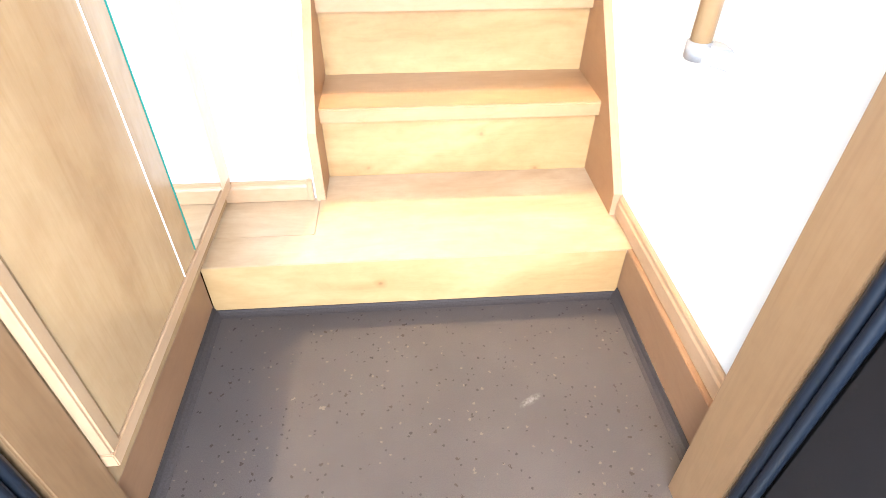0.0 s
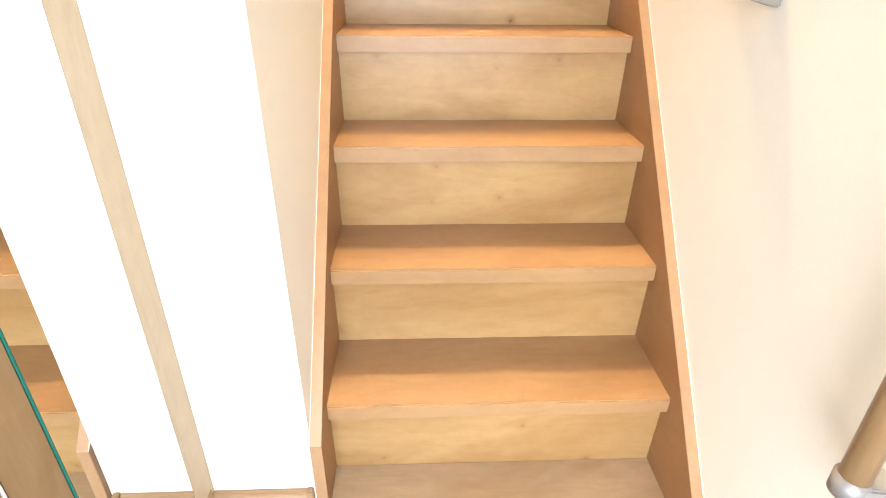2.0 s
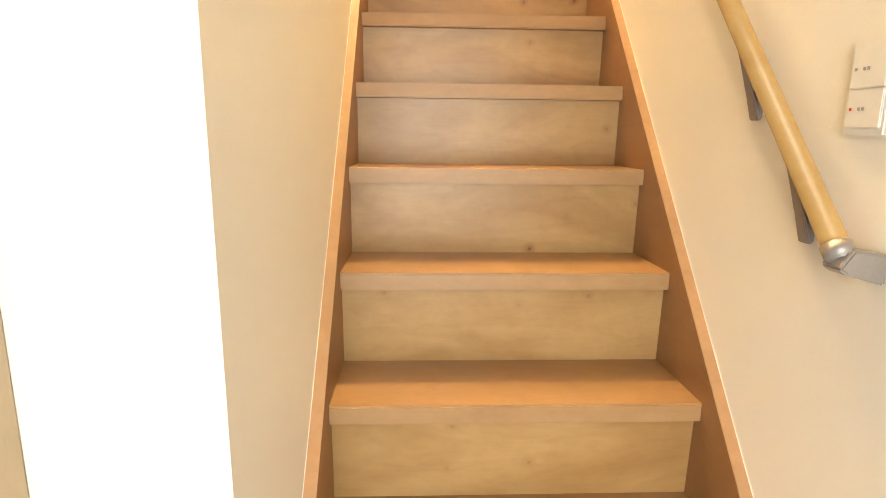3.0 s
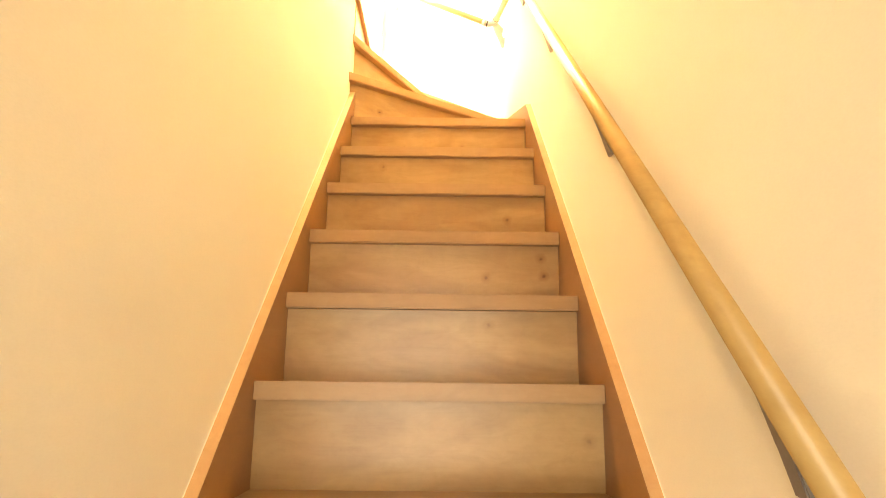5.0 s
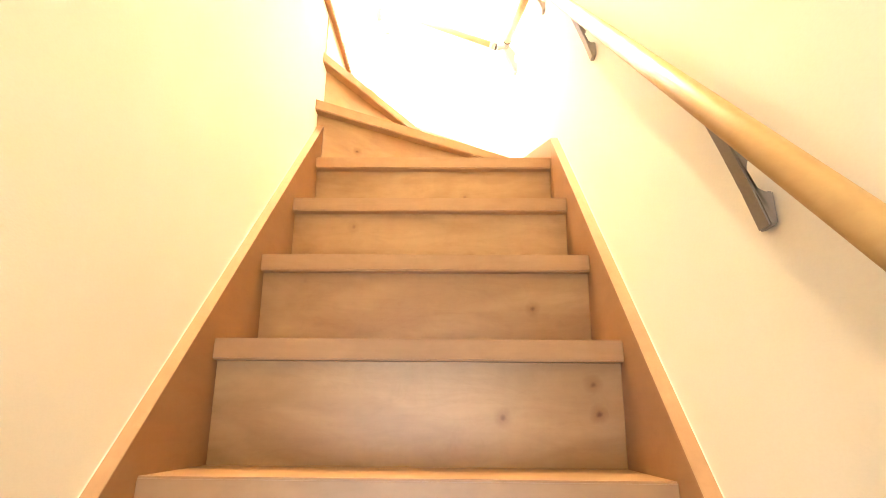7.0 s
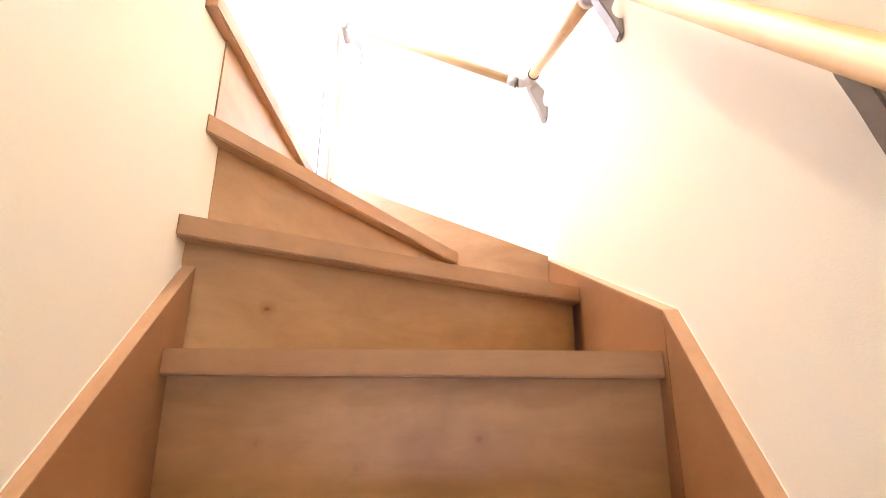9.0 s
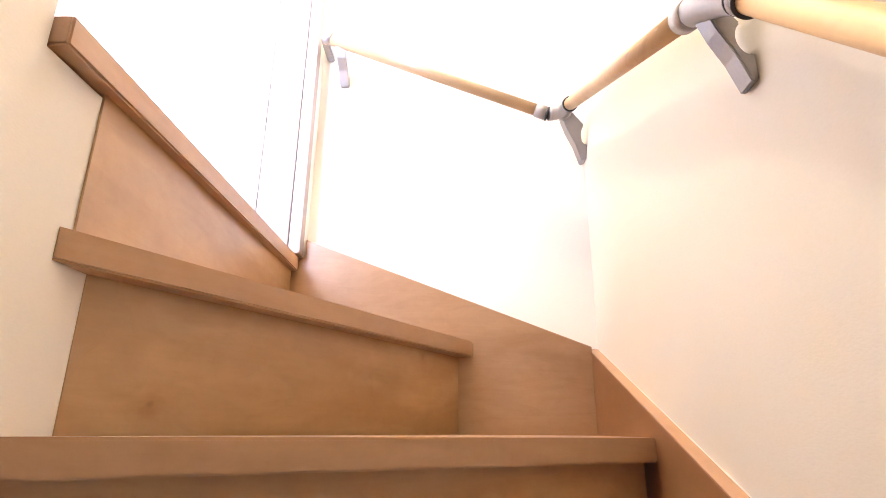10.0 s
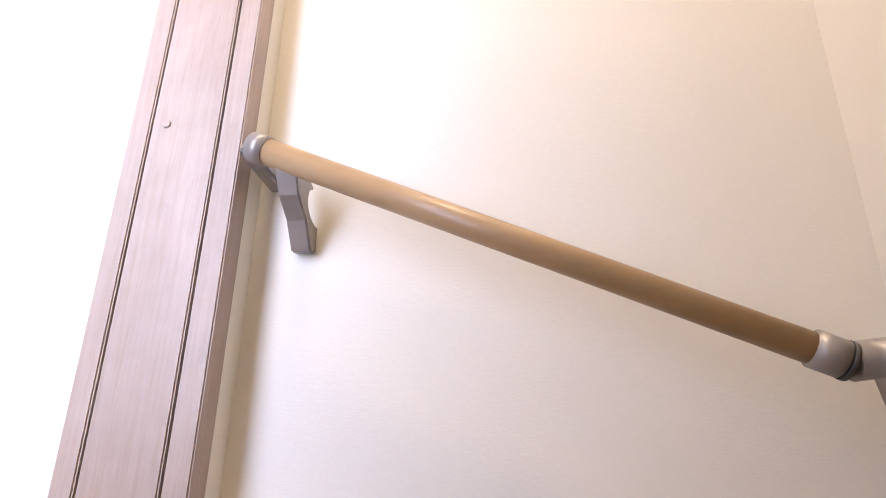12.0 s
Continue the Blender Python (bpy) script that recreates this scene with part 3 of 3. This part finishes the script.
# ---- light switch ----
sw = thing("light_switch", (0, 0, 0), "cream double rocker light switch with a red pilot light", "light switch")
SY, SZ = 0.312, 1.438
part("plate", box(WX - 0.007, WX - 0.0005, SY - 0.037, SY + 0.037, SZ - 0.064, SZ + 0.064, 0.003), PLASTIC, sw)
for z, mat in ((SZ + 0.0265, INK), (SZ - 0.0265, RED)):
    rocker = part("rocker", box(WX - 0.0105, WX - 0.006, SY - 0.031, SY + 0.031, z - 0.0255, z + 0.0255, 0.0015), PLASTIC, sw)
    part("pilot_light", box(WX - 0.0115, WX - 0.0095, SY + 0.020, SY + 0.024, z - 0.002, z + 0.002), mat, rocker)
    for i in range(2):
        part("print", box(WX - 0.0113, WX - 0.0098, SY - 0.002 + 0.007 * i, SY + 0.002 + 0.007 * i, z - 0.0022, z + 0.0022), INK, rocker)

# ---- shoe cabinet with a mirror ----
cab = thing("shoe_cabinet", (0, 0, 0), "tall maple shoe cabinet with a long mirror beside its door", "cabinet")
CZ0, CZ1 = 0.242, 2.08
MY0, MY1 = -0.203, 0.046      # edges of the mirror
part("body", box(-1.075, CABX - 0.022, -0.694, YN - 0.003, 0.154, CZ1 + 0.02), CABINET, cab)
part("plinth", box(-1.075, CABX - 0.055, -0.690, YF - 0.004, 0.0, 0.1535), CABINET, cab)
part("base_rail", box(CABX - 0.0215, CABX + 0.002, -0.694, YN - 0.0125, 0.2085, CZ0 - 0.003, 0.002), TRIM, cab, "narrow maple rail under the doors")
part("kick_board", box(CABX - 0.034, CABX - 0.0225, YF + 0.004, YN - 0.0005, H0 + 0.0008, 0.2083), TRIM, cab, "maple kick board under the mirror")
door = part("door", box(CABX - 0.021, CABX, -0.664, -0.2880, CZ0, CZ1, 0.003), CABINET, cab, "maple-grain cabinet door")
part("edge_band", box(CABX - 0.020, CABX + 0.0010, -0.2884, -0.2861, CZ0 + 0.001, CZ1 - 0.001), PLASTIC, door, "pale edge band")
part("stile", box(CABX - 0.021, CABX, -0.2855, MY0 - 0.003, CZ0, CZ1, 0.002), CABINET, cab, "maple stile beside the mirror")
mp = part("mirror_panel", box(CABX - 0.021, CABX - 0.004, MY0 - 0.002, MY1, CZ0, CZ1), CABINET, cab)
part("mirror", box(CABX - 0.0038, CABX + 0.001, MY0, MY1 - 0.0005, CZ0 + 0.007, CZ1 - 0.004), MIRROR, mp, "clear silvered mirror")
part("glass_edge", box(CABX - 0.0038, CABX + 0.0016, MY0 - 0.0028, MY0 - 0.0001, CZ0 + 0.007, CZ1 - 0.004), GLASS_EDGE, mp, "green glass edge of the mirror")
part("stile", box(CABX - 0.021, CABX + 0.001, MY1 + 0.0003, YN - 0.001, H0 + 0.068, CZ1, 0.001), FILLER, cab, "pale maple stile at the wall")
part("side_frame", box(CABX - 0.0215, CABX + 0.004, -0.694, -0.6655, CZ0 - 0.002, CZ1, 0.004), SIDE, cab, "pale maple edge of the cabinet side")

# ---- entrance door frame and open door ----
ent = tagged(thing("entrance_door_frame", (0, 0, 0), "maple-lined entrance door frame with black gaskets", "door frame"), kind="structure")
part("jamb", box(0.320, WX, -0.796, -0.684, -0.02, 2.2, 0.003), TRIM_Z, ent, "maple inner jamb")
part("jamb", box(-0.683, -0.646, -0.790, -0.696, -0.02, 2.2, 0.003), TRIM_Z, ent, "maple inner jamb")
part("head", box(-0.648, 0.318, -0.790, -0.668, 2.10, 2.2, 0.003), TRIM_X, ent, "maple head of the door frame")
for s, x0 in ((1, 0.322), (-1, -0.652)):
    part("gasket", tube((x0 + s * 0.004, -0.808, -0.02), (x0 + s * 0.004, -0.808, 2.1), 0.011, 0, 14), RUBBER, ent, "blue-black rubber gasket")
    part("gasket", tube((x0 + s * 0.002, -0.829, -0.02), (x0 + s * 0.002, -0.829, 2.1), 0.009, 0, 14), RUBBER, ent, "blue-black rubber gasket")
    part("metal_frame", box(*sorted((x0 + s * 0.002, x0 + s * 0.95)), -1.06 if s > 0 else -0.92, -0.842, -0.02, 2.2, 0.003), BRONZE, ent, "dark bronze metal frame")
    part("metal_back", box(*sorted((x0 + s * 0.012, x0 + s * 0.11)), -0.843, -0.797, -0.02, 2.2), BRONZE, ent, "dark bronze metal frame")

# ---- door at the head of the stairs ----
ud = tagged(thing("door_upper", (0, 0, 0), "closed white door in a grooved pale wooden casing", "door"), kind="structure")
CY = 3.080
for x0, x1 in ((-0.5350, -0.5065), (-0.5050, -0.4105), (-0.4070, -0.3760)):
    part("casing_board", box(x0, x1, CY + (0.002 if x0 > -0.506 else 0), (YW - 0.001 if x0 < -0.42 else CY + 0.040), TOP, TOP + 2.12, 0.002), CASING, ud, "pale pinkish wooden casing board")
part("casing_core", box(-0.5340, -0.4055, CY + 0.012, YW - 0.0015, TOP, TOP + 2.115), GROOVE, ud, "dark groove between the casing boards")
part("wall_return", box(-0.4050, -0.3770, CY + 0.0405, YW - 0.0005, TOP + 0.001, TOP + 2.12), WALL, ud, "white papered return beside the casing")
part("door_leaf", box(-1.385, -0.5355, CY + 0.030, CY + 0.066, TOP + 0.042, TOP + 2.03, 0.002), PAINT, ud, "white flush door leaf")
part("threshold", box(-1.385, -0.5355, CY - 0.006, YW + 0.02, TOP, TOP + 0.030, 0.003), CASING, ud, "pale wooden threshold")
part("threshold_lip", box(-1.385, -0.5355, CY + 0.010, CY + 0.06, TOP + 0.0305, TOP + 0.040, 0.002), CASING, ud, "raised lip of the threshold")
for dx, dz in ((-0.484, 4.056), (-0.487, 3.449)):
    part("screw_plug", tube((dx, CY + 0.0035, dz), (dx, CY - 0.0005, dz), 0.006, 0.001, 16), CASING, ud, "small wooden screw plug")

# ---- upper hall window and stairwell lamp ----
win = tagged(thing("window_upper", (0, 0, 0), "white framed window in the upper hall", "window"), kind="structure")
for x0, x1, z0, z1 in ((WXA, WXA + 0.04, WZA, WZB), (WXB - 0.04, WXB, WZA, WZB), (WXA + 0.04, WXB - 0.04, WZA, WZA + 0.04), (WXA + 0.04, WXB - 0.04, WZB - 0.04, WZB)):
    part("window_frame", box(x0, x1, 2.10, 2.15, z0, z1, 0.003), PAINT, win)
lamp = thing("ceiling_lamp", (0, 0, 0), "round warm ceiling lamp over the stairwell", "ceiling lamp")
part("base", tube((-0.28, 2.62, CEIL - 0.03), (-0.28, 2.62, CEIL - 0.001), 0.13, 0.004), PAINT, lamp)
part("shade", tube((-0.28, 2.62, CEIL - 0.060), (-0.28, 2.62, CEIL - 0.031), 0.12, 0.02), DIFFUSER, lamp)
